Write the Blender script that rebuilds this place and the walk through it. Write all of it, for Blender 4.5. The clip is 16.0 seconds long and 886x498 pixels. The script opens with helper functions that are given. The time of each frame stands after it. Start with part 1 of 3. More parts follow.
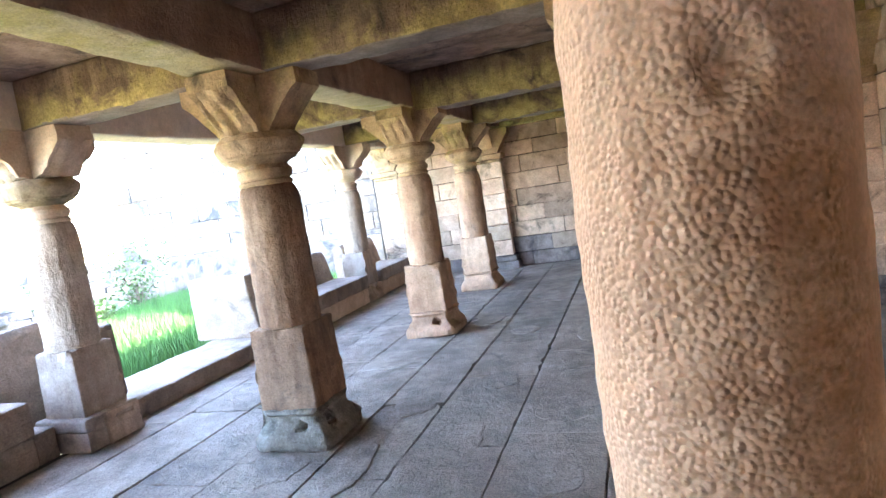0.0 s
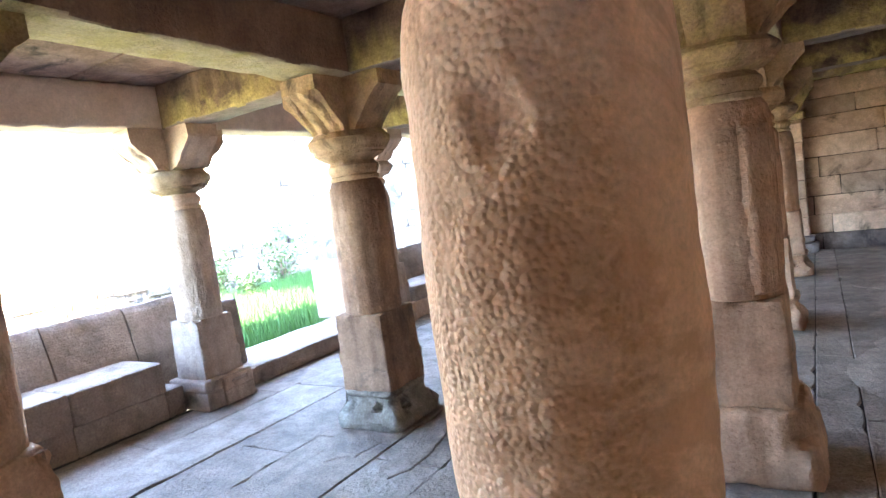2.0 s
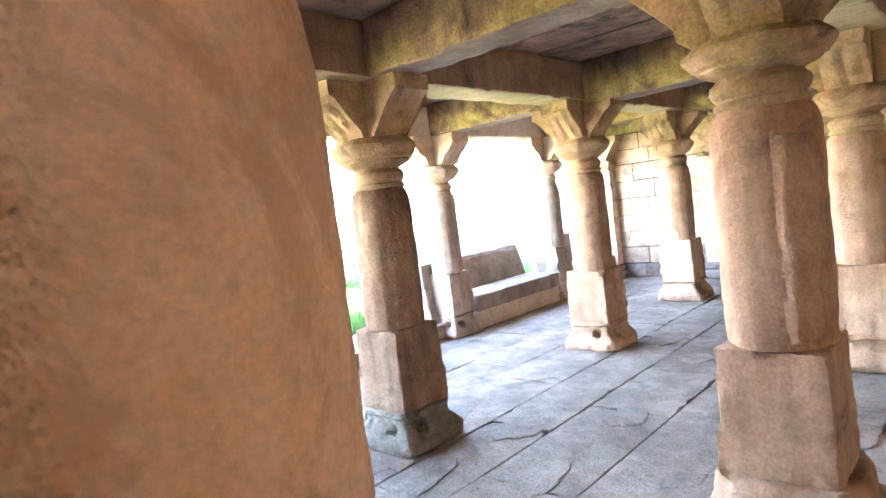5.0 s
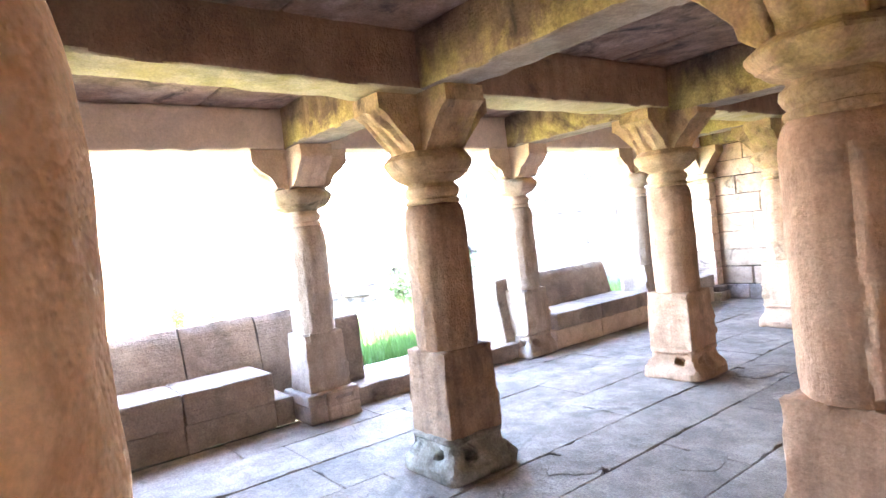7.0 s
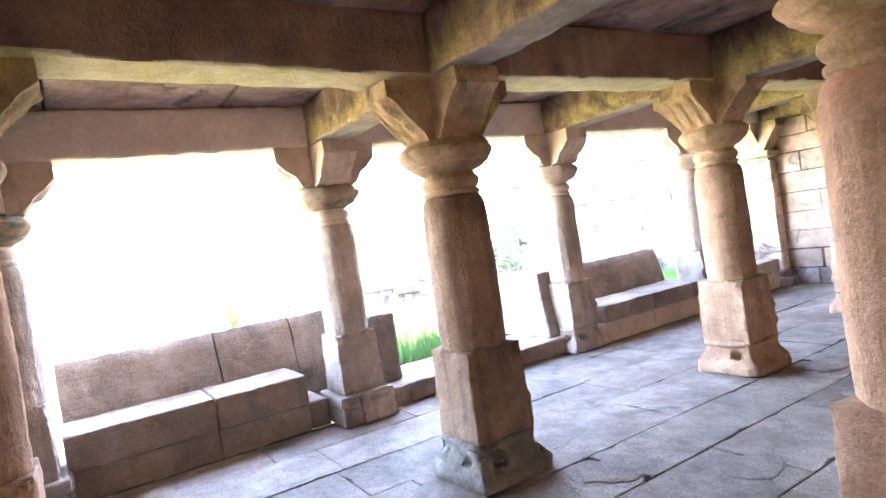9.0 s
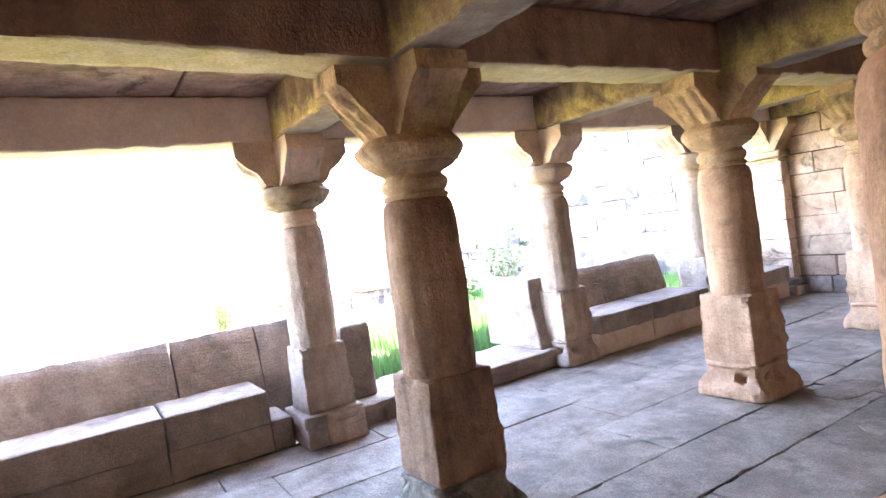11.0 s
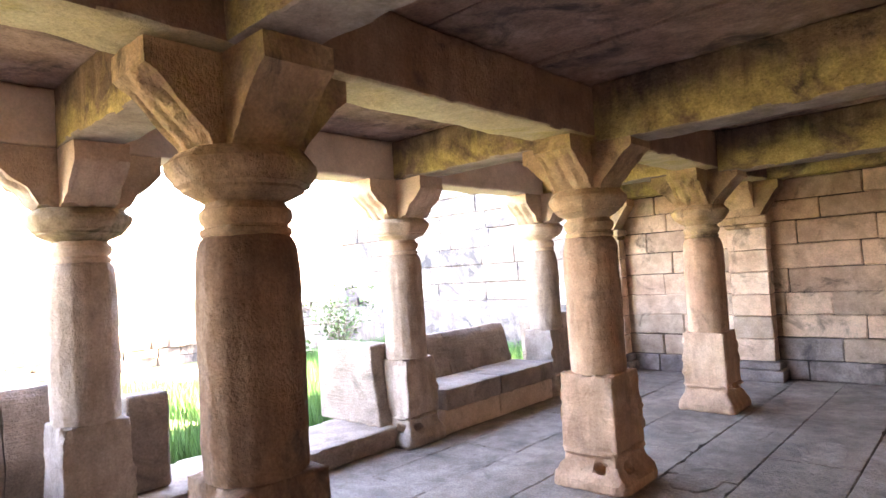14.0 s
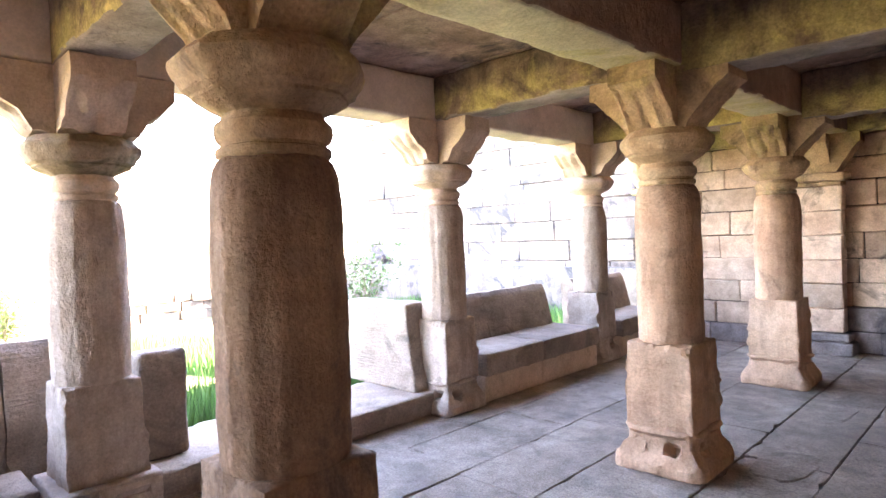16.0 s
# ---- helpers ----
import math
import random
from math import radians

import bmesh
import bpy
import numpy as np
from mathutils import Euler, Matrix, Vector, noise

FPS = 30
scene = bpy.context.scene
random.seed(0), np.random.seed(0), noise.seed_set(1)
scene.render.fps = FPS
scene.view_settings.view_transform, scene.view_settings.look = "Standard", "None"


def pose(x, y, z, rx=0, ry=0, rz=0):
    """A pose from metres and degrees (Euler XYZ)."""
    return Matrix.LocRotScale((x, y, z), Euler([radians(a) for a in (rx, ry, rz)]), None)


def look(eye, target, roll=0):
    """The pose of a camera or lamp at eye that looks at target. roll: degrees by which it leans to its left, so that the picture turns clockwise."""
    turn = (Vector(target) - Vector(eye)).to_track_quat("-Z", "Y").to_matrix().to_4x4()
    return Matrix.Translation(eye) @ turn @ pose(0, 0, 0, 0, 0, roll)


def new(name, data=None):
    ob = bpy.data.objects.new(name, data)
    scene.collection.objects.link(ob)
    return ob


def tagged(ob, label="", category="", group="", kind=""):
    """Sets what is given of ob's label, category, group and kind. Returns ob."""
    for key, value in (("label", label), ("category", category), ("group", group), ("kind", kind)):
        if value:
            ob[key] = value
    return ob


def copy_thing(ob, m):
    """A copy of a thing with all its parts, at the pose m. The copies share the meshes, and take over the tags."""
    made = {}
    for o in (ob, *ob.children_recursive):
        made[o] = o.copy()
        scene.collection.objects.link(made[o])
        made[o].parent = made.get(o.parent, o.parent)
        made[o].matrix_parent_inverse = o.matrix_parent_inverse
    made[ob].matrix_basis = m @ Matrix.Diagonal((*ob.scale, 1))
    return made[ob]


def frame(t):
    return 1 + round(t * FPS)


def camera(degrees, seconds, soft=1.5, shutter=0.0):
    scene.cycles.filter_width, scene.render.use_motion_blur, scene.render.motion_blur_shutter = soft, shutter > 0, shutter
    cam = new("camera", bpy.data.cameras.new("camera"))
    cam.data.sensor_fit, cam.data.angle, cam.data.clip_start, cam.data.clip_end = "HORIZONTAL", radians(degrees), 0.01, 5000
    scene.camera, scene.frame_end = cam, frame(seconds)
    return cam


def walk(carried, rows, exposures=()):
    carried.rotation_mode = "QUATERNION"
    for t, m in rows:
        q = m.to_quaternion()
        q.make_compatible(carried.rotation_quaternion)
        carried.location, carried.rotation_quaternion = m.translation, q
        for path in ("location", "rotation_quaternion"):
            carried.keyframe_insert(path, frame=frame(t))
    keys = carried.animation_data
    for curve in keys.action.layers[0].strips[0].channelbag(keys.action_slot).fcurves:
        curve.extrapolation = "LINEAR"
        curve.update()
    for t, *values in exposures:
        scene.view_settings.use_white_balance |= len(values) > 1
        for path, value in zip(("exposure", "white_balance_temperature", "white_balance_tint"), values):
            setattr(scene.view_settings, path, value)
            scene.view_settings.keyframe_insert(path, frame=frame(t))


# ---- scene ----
cam = camera(72.4, 16.0)
PATH = [
    (0, (0.018, -0.01, 1.557), (-0.614, 1.878, 1.364), -8.9),
    (0.5, (0.137, 0.031, 1.547), (-0.599, 1.882, 1.367), -9.2),
    (1, (0.267, 0.061, 1.543), (-0.585, 1.863, 1.376), -8.9),
    (1.5, (0.395, 0.09, 1.567), (-0.583, 1.826, 1.398), -8.5),
    (2, (0.469, 0.139, 1.577), (-0.593, 1.824, 1.4), -8.0),
    (2.5, (0.541, 0.218, 1.571), (-0.583, 1.861, 1.381), -7.5),
    (3, (0.61, 0.337, 1.561), (-0.555, 1.95, 1.363), -7.6),
    (3.2, (0.621, 0.409, 1.561), (-0.561, 2.01, 1.36), -7.7),
    (5.5, (0.87, 0.811, 1.585), (-0.562, 2.205, 1.483), -6.7),
    (6, (0.938, 0.875, 1.573), (-0.567, 2.19, 1.496), -6.4),
    (6.5, (0.951, 0.976, 1.569), (-0.603, 2.233, 1.504), -6.2),
    (7, (0.872, 1.117, 1.583), (-0.71, 2.338, 1.524), -6.3),
    (7.5, (0.853, 1.224, 1.581), (-0.755, 2.411, 1.523), -6.7),
    (8, (0.835, 1.325, 1.561), (-0.81, 2.461, 1.506), -7.4),
    (8.5, (0.83, 1.388, 1.548), (-0.845, 2.479, 1.497), -8.3),
    (10.8, (0.629, 1.839, 1.58), (-1.091, 2.857, 1.517), -8.3),
    (11, (0.554, 1.909, 1.587), (-1.152, 2.953, 1.522), -7.9),
    (11.5, (0.471, 1.947, 1.598), (-1.184, 3.069, 1.535), -7.2),
    (12, (0.394, 2.005, 1.584), (-1.189, 3.227, 1.549), -6.7),
    (12.5, (0.254, 2.1, 1.578), (-1.245, 3.423, 1.587), -6.1),
    (13, (0.142, 2.185, 1.59), (-1.294, 3.576, 1.642), -5.5),
    (13.5, (0.042, 2.214, 1.592), (-1.338, 3.66, 1.673), -4.5),
    (14, (-0.084, 2.277, 1.572), (-1.436, 3.748, 1.649), -3.5),
    (14.5, (-0.251, 2.34, 1.557), (-1.6, 3.817, 1.608), -2.6),
    (15, (-0.402, 2.384, 1.542), (-1.768, 3.845, 1.552), -2.0),
    (15.5, (-0.5, 2.443, 1.535), (-1.888, 3.882, 1.507), -2.0),
    (16, (-0.615, 2.555, 1.509), (-2.023, 3.975, 1.462), -2.2),
]
walk(cam, [(t, look(eye, target, roll)) for t, eye, target, roll in PATH], [(0.0, 6.4, 6400, 12), (3.0, 6.85, 6400, 12), (5.5, 7.3, 6900, 15), (8.5, 6.9, 6800, 20), (11.0, 6.5, 7050, 22), (12.5, 6.2, 7800, 26), (14.5, 6.15, 7750, 27), (16.0, 6.2, 7350, 25)])

# ---- light ----
world = bpy.data.worlds.new("sky")
scene.world = world
world.use_nodes = True
wn = world.node_tree
sky = wn.nodes.new("ShaderNodeTexSky")
sky.sky_type = "NISHITA"
sky.sun_disc = False
SUN_EL, SUN_AZ = 46.0, 32.0   # azimuth clockwise from +y
sky.sun_elevation, sky.sun_rotation = radians(SUN_EL), radians(SUN_AZ)
wn.links.new(sky.outputs[0], wn.nodes["Background"].inputs[0])
wn.nodes["Background"].inputs[1].default_value = 0.11
sun = new("sun", bpy.data.lights.new("sun", "SUN"))
sun.data.energy, sun.data.angle, sun.data.color = 3.0, radians(0.5), (1.0, 0.93, 0.82)
_a, _e = radians(SUN_AZ), radians(SUN_EL)
sun.matrix_world = look((math.sin(_a) * math.cos(_e) * 30, math.cos(_a) * math.cos(_e) * 30, math.sin(_e) * 30), (0, 0, 0))


# ---- materials ----
def stone(name, tones, scale=1.0, rough=0.85, bump=0.35, grain=60.0, stain=None, stain_amount=0.5, moss=None, moss_amount=0.0, random_tint=0.12, peck=0.0, streak=0.0, stain_from=0.56, tool=0.0, contrast=1.0, moss_from=0.47, pit=0.004, pit_scale=110.0, blotch=None, speck=0.22, moss_low=None, stain_soft=0.14, tool_scale=(38, 38, 7)):
    """Weathered stone: three tones over broad patches, fine grain, stains, algae film, bump at two scales."""
    mat = bpy.data.materials.new(name)
    mat.use_nodes = True
    nt = mat.node_tree
    N, L = nt.nodes, nt.links
    bsdf = N["Principled BSDF"]
    bsdf.inputs["Roughness"].default_value = rough
    bsdf.inputs["Specular IOR Level"].default_value = 0.25
    geo = N.new("ShaderNodeNewGeometry")
    info = N.new("ShaderNodeObjectInfo")

    def noise_tex(s, detail=4.0, r=0.55, vec=None, dist=0.0):
        n = N.new("ShaderNodeTexNoise")
        n.inputs["Scale"].default_value, n.inputs["Detail"].default_value = s, detail
        n.inputs["Roughness"].default_value, n.inputs["Distortion"].default_value = r, dist
        L.new(vec or geo.outputs["Position"], n.inputs["Vector"])
        return n.outputs["Fac"]

    def ramp(fac, stops):
        r = N.new("ShaderNodeValToRGB")
        while len(r.color_ramp.elements) < len(stops):
            r.color_ramp.elements.new(0.5)
        for e, (p, c) in zip(r.color_ramp.elements, stops):
            e.position, e.color = p, (*c, 1) if len(c) == 3 else c
        L.new(fac, r.inputs[0])
        return r.outputs[0]

    def mix(a, b, fac, kind="MIX"):
        m = N.new("ShaderNodeMix")
        m.data_type, m.blend_type = "RGBA", kind
        for sock, v in ((m.inputs[6], a), (m.inputs[7], b), (m.inputs[0], fac)):
            if hasattr(v, "is_output"):
                L.new(v, sock)
            elif isinstance(v, tuple):
                sock.default_value = (*v, 1)
            else:
                sock.default_value = v
        return m.outputs[2]

    base = ramp(noise_tex(1.7 * scale, 6, 0.6, dist=0.4), [(0.3, tones[0]), (0.5, tones[1]), (0.7, tones[2])])
    fine = ramp(noise_tex(grain, 5, 0.7), [(0.5 - speck, (1 - 0.48 * contrast,) * 3), (0.5 + speck, (1 + 0.32 * contrast,) * 3)])
    col = mix(base, fine, 0.7, "MULTIPLY")
    contrast = contrast if blotch is None else blotch
    blot = ramp(noise_tex(7.0 * scale, 5, 0.65), [(0.36, (1 - 0.38 * contrast, 1 - 0.41 * contrast, 1 - 0.43 * contrast)), (0.64, (1 + 0.2 * contrast,) * 3)])
    col = mix(col, blot, 0.75, "MULTIPLY")
    if streak:
        sc = N.new("ShaderNodeVectorMath")
        sc.operation = "MULTIPLY"
        sc.inputs[1].default_value = (9, 9, 0.9)
        L.new(geo.outputs["Position"], sc.inputs[0])
        st = ramp(noise_tex(1.0, 5, 0.6, vec=sc.outputs[0]), [(0.35, (0.55, 0.52, 0.5)), (0.6, (1.1, 1.1, 1.1))])
        col = mix(col, st, streak, "MULTIPLY")
    if stain:
        f = ramp(noise_tex(2.6 * scale, 7, 0.68, dist=0.8), [(stain_from, (0, 0, 0)), (stain_from + stain_soft, (1, 1, 1))])
        g = N.new("ShaderNodeMath")
        g.operation = "MULTIPLY"
        g.inputs[1].default_value = stain_amount
        L.new(f, g.inputs[0])
        col = mix(col, stain, g.outputs[0])
    if moss:
        f = ramp(noise_tex(2.1, 6, 0.66, dist=0.5), [(moss_from, (0, 0, 0)), (moss_from + 0.12, (1, 1, 1))])
        g = N.new("ShaderNodeMath")
        g.operation = "MULTIPLY"
        g.inputs[1].default_value = moss_amount
        L.new(f, g.inputs[0])
        if moss_low:
            # a film that has run down: ragged vertical fringe along its upper rim
            sq = N.new("ShaderNodeVectorMath")
            sq.operation = "MULTIPLY"
            sq.inputs[1].default_value = (11, 11, 1.5)
            L.new(geo.outputs["Position"], sq.inputs[0])
            hz = N.new("ShaderNodeSeparateXYZ")
            L.new(geo.outputs["Position"], hz.inputs[0])
            rag = N.new("ShaderNodeMath")
            rag.operation = "MULTIPLY_ADD"
            rag.inputs[1].default_value = 0.34
            L.new(noise_tex(1.0, 4, 0.6, vec=sq.outputs[0]), rag.inputs[0])
            L.new(hz.outputs[2], rag.inputs[2])
            lim = N.new("ShaderNodeMapRange")
            lim.inputs[1].default_value, lim.inputs[2].default_value = moss_low[0] + 0.17, moss_low[1] + 0.17
            lim.inputs[3].default_value, lim.inputs[4].default_value = 1.0, 0.0
            L.new(rag.outputs[0], lim.inputs[0])
            gg = N.new("ShaderNodeMath")
            gg.operation = "MULTIPLY"
            L.new(g.outputs[0], gg.inputs[0])
            L.new(lim.outputs[0], gg.inputs[1])
            g = gg
        col = mix(col, mix(mix(moss, fine, 0.9, "MULTIPLY"), blot, 0.9, "MULTIPLY"), g.outputs[0])
    tint = ramp(info.outputs["Random"], [(0, (1 - random_tint,) * 3), (0.5, (1.0, 1 - random_tint * 0.25, 1 - random_tint * 0.4)), (1, (1 + random_tint,) * 3)])
    col = mix(col, tint, 1.0, "MULTIPLY")
    L.new(col, bsdf.inputs["Base Color"])
    # relief
    b1 = N.new("ShaderNodeBump")
    b1.inputs["Strength"].default_value, b1.inputs["Distance"].default_value = bump, 0.02
    L.new(noise_tex(14, 6, 0.65), b1.inputs["Height"])
    b2 = N.new("ShaderNodeBump")
    b2.inputs["Strength"].default_value, b2.inputs["Distance"].default_value = bump * 0.8, pit
    L.new(noise_tex(pit_scale, 4, 0.6), b2.inputs["Height"])
    L.new(b1.outputs[0], b2.inputs["Normal"])
    last = b2.outputs[0]
    if tool:
        b4 = N.new("ShaderNodeBump")
        b4.inputs["Strength"].default_value, b4.inputs["Distance"].default_value = tool, 0.012
        sq = N.new("ShaderNodeVectorMath")
        sq.operation = "MULTIPLY"
        sq.inputs[1].default_value = tool_scale
        L.new(geo.outputs["Position"], sq.inputs[0])
        L.new(noise_tex(1.0, 3, 0.6, vec=sq.outputs[0], dist=0.5), b4.inputs["Height"])
        L.new(last, b4.inputs["Normal"])
        last = b4.outputs[0]
    if peck:
        b3 = N.new("ShaderNodeBump")
        b3.inputs["Strength"].default_value, b3.inputs["Distance"].default_value = peck, 0.007
        cells = N.new("ShaderNodeTexVoronoi")
        cells.feature = "SMOOTH_F1"
        cells.inputs["Scale"].default_value = 100
        cells.inputs["Smoothness"].default_value = 0.6
        L.new(geo.outputs["Position"], cells.inputs["Vector"])
        b3.invert = True
        L.new(cells.outputs["Distance"], b3.inputs["Height"])
        sep = N.new("ShaderNodeSeparateXYZ")
        L.new(geo.outputs["Position"], sep.inputs[0])
        wav = N.new("ShaderNodeMath")
        wav.operation = "MULTIPLY_ADD"
        wav.inputs[1].default_value = 0.08
        L.new(noise_tex(6, 3, 0.6), wav.inputs[0])
        L.new(sep.outputs[0], wav.inputs[2])
        rng_map = N.new("ShaderNodeMapRange")
        rng_map.inputs[1].default_value, rng_map.inputs[2].default_value = 0.30, 0.34
        rng_map.inputs[3].default_value, rng_map.inputs[4].default_value = peck, 0.0
        L.new(wav.outputs[0], rng_map.inputs[0])
        L.new(rng_map.outputs[0], b3.inputs["Strength"])
        L.new(last, b3.inputs["Normal"])
        last = b3.outputs[0]
    L.new(last, bsdf.inputs["Normal"])
    return mat


MOSS = (0.46, 0.36, 0.10)
SOOT = (0.035, 0.032, 0.03)
M_COL = stone("column_sandstone", [(0.40, 0.24, 0.155), (0.52, 0.335, 0.22), (0.60, 0.42, 0.295)], stain=(0.14, 0.095, 0.07), stain_amount=0.65, bump=0.8, streak=0.5, tool=0.4, contrast=0.75, blotch=0.5, pit=0.009, pit_scale=75)
M_DARK = stone("dark_column_sandstone", [(0.23, 0.145, 0.095), (0.34, 0.215, 0.14), (0.48, 0.33, 0.22)], stain=(0.06, 0.055, 0.045), stain_amount=0.8, bump=0.9, streak=0.7, tool=0.3, contrast=0.85, blotch=0.6, pit=0.009, pit_scale=75)
M_NEAR = stone("pecked_sandstone", [(0.64, 0.40, 0.255), (0.74, 0.485, 0.315), (0.78, 0.55, 0.38)], bump=0.06, peck=1.0, stain=(0.46, 0.25, 0.145), stain_amount=0.5, stain_from=0.5, stain_soft=0.06, grain=90, contrast=0.5, blotch=0.3)
M_CAP = stone("capital_sandstone", [(0.36, 0.235, 0.145), (0.52, 0.365, 0.22), (0.62, 0.46, 0.29)], moss=(0.54, 0.43, 0.18), moss_amount=0.65, moss_from=0.50, bump=0.9, stain=SOOT, stain_amount=0.8, stain_from=0.54, tool=0.4, contrast=0.9, blotch=0.7, pit=0.009, pit_scale=75)
M_EDGE = stone("edge_capital_sandstone", [(0.46, 0.34, 0.25), (0.58, 0.44, 0.33), (0.66, 0.52, 0.40)], bump=0.6, stain=(0.16, 0.14, 0.10), stain_amount=0.55, tool=0.25, contrast=0.7, blotch=0.4, pit=0.007, pit_scale=75)
M_OPEN = stone("bleached_edge_sandstone", [(0.34, 0.26, 0.205), (0.46, 0.365, 0.295), (0.56, 0.46, 0.38)], stain=(0.17, 0.125, 0.10), stain_amount=0.6, bump=0.9, streak=0.5, tool=0.5, contrast=0.8, blotch=0.5, pit=0.009, pit_scale=75)
M_BEAM = stone("beam_sandstone", [(0.17, 0.115, 0.085), (0.27, 0.185, 0.13), (0.38, 0.275, 0.185)], moss=(0.58, 0.47, 0.19), moss_amount=0.85, moss_from=0.40, moss_low=(2.54, 2.72), bump=0.9, stain=SOOT, stain_amount=0.8, stain_from=0.515, streak=0.75, tool=0.65, contrast=1.0, blotch=0.8, pit=0.009, pit_scale=75)
M_BROWN = stone("brown_beam_sandstone", [(0.235, 0.15, 0.107), (0.335, 0.222, 0.157), (0.425, 0.30, 0.215)], bump=0.8, stain=SOOT, stain_amount=0.6, stain_from=0.57, streak=0.35, tool=0.15, contrast=0.8, blotch=0.5, pit=0.007, pit_scale=75)
# Soffit tones lifted to hold the floor's bounce light, over yellow-green algae.
M_UNDER = stone("floor_lit_algae_soffit", [(0.50, 0.42, 0.25), (0.62, 0.54, 0.34), (0.70, 0.63, 0.44)], moss=(0.52, 0.45, 0.15), moss_amount=0.6, moss_from=0.5, bump=0.9, stain=(0.16, 0.13, 0.09), stain_amount=0.6, stain_from=0.6, contrast=0.8, blotch=0.4, pit=0.009, pit_scale=75)
M_LICHEN = stone("lichen_crusted_base", [(0.17, 0.145, 0.115), (0.29, 0.265, 0.22), (0.46, 0.45, 0.40)], scale=2.2, bump=1.0, stain=(0.06, 0.055, 0.045), stain_amount=0.8, stain_from=0.53, contrast=1.0, blotch=0.8, pit=0.012, pit_scale=70)
M_DISC = stone("algae_dark_capital", [(0.19, 0.15, 0.09), (0.30, 0.235, 0.15), (0.44, 0.34, 0.24)], scale=1.6, bump=0.8, stain=(0.085, 0.075, 0.035), stain_amount=0.8, stain_from=0.52, contrast=0.8, pit=0.009, pit_scale=75)
M_GREYSTONE = stone("grey_moulded_base", [(0.24, 0.195, 0.165), (0.33, 0.275, 0.235), (0.42, 0.36, 0.31)], bump=0.7, stain=(0.09, 0.08, 0.07), stain_amount=0.6, contrast=0.8)
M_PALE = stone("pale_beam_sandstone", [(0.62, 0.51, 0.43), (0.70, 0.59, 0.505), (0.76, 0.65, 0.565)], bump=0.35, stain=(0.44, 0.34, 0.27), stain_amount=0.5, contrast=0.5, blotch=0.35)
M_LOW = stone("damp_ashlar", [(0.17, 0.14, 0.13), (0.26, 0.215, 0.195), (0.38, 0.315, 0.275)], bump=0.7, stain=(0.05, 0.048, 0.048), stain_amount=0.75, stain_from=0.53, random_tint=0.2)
M_CEIL = stone("ceiling_slab", [(0.21, 0.14, 0.112), (0.32, 0.22, 0.178), (0.45, 0.33, 0.272)], bump=0.9, stain=SOOT, stain_amount=0.85, stain_from=0.53)
M_WALL = stone("ashlar", [(0.48, 0.33, 0.235), (0.60, 0.44, 0.32), (0.66, 0.52, 0.40)], bump=0.7, stain=(0.05, 0.042, 0.035), stain_amount=0.85, stain_from=0.555, random_tint=0.28, contrast=0.8, blotch=0.75, pit=0.007, pit_scale=75)
M_JOINT = stone("joint_dirt", [(0.03, 0.025, 0.02), (0.05, 0.04, 0.035), (0.07, 0.06, 0.05)], random_tint=0.0)
M_FLOOR = stone("floor_slab", [(0.185, 0.15, 0.126), (0.275, 0.228, 0.19), (0.365, 0.307, 0.258)], bump=1.0, rough=0.8, stain=(0.10, 0.085, 0.073), stain_amount=0.7, stain_from=0.55, random_tint=0.14, contrast=0.95, grain=70, pit=0.013, pit_scale=60, blotch=0.8, speck=0.15)
M_BENCH = stone("bench_sandstone", [(0.21, 0.165, 0.135), (0.30, 0.24, 0.195), (0.40, 0.33, 0.27)], bump=0.9, stain=(0.09, 0.075, 0.062), stain_amount=0.7, tool=0.9, tool_scale=(5, 5, 42), contrast=0.9, blotch=0.6, pit=0.010, pit_scale=70)
M_YARD = stone("yard_masonry", [(0.24, 0.20, 0.17), (0.31, 0.265, 0.225), (0.38, 0.33, 0.285)], stain=(0.06, 0.06, 0.064), stain_amount=0.85, scale=0.6, stain_from=0.515, stain_soft=0.10, streak=0.5, random_tint=0.35)
M_GROUND = stone("yard_ground", [(0.24, 0.19, 0.12), (0.19, 0.18, 0.09), (0.09, 0.13, 0.04)], scale=0.5, random_tint=0)


def plain(name, color, rough=0.7, spread=0.35):
    mat = bpy.data.materials.new(name)
    mat.use_nodes = True
    nt = mat.node_tree
    b = nt.nodes["Principled BSDF"]
    b.inputs["Roughness"].default_value = rough
    g = nt.nodes.new("ShaderNodeNewGeometry")
    r = nt.nodes.new("ShaderNodeValToRGB")
    r.color_ramp.elements[0].color = (*(c * (1 - spread) for c in color), 1)
    r.color_ramp.elements[1].color = (*(c * (1 + spread) for c in color), 1)
    nt.links.new(g.outputs["Random Per Island"], r.inputs[0])
    nt.links.new(r.outputs[0], b.inputs["Base Color"])
    return mat


M_GRASS = plain("grass_blade", (0.06, 0.15, 0.03))
M_LEAF = plain("shrub_leaf", (0.08, 0.12, 0.04))
M_TWIG = plain("twig", (0.14, 0.10, 0.07))


# ---- building helpers ----
def finish(name, bm, mat, parent=None, label="", smooth=True, angle=0.6):
    me = bpy.data.meshes.new(name)
    bmesh.ops.recalc_face_normals(bm, faces=bm.faces)
    if smooth:
        for f in bm.faces:
            f.smooth = True
        for e in bm.edges:
            if len(e.link_faces) == 2 and e.calc_face_angle(0) > angle:
                e.smooth = False
    bm.to_mesh(me)
    bm.free()
    me.materials.append(mat)
    ob = new(name, me)
    if parent:
        ob.parent = parent
    if label:
        ob["label"] = label
    return ob


def part(name, bm, material, parent, label=""):
    return finish(name, bm, material, parent, label)


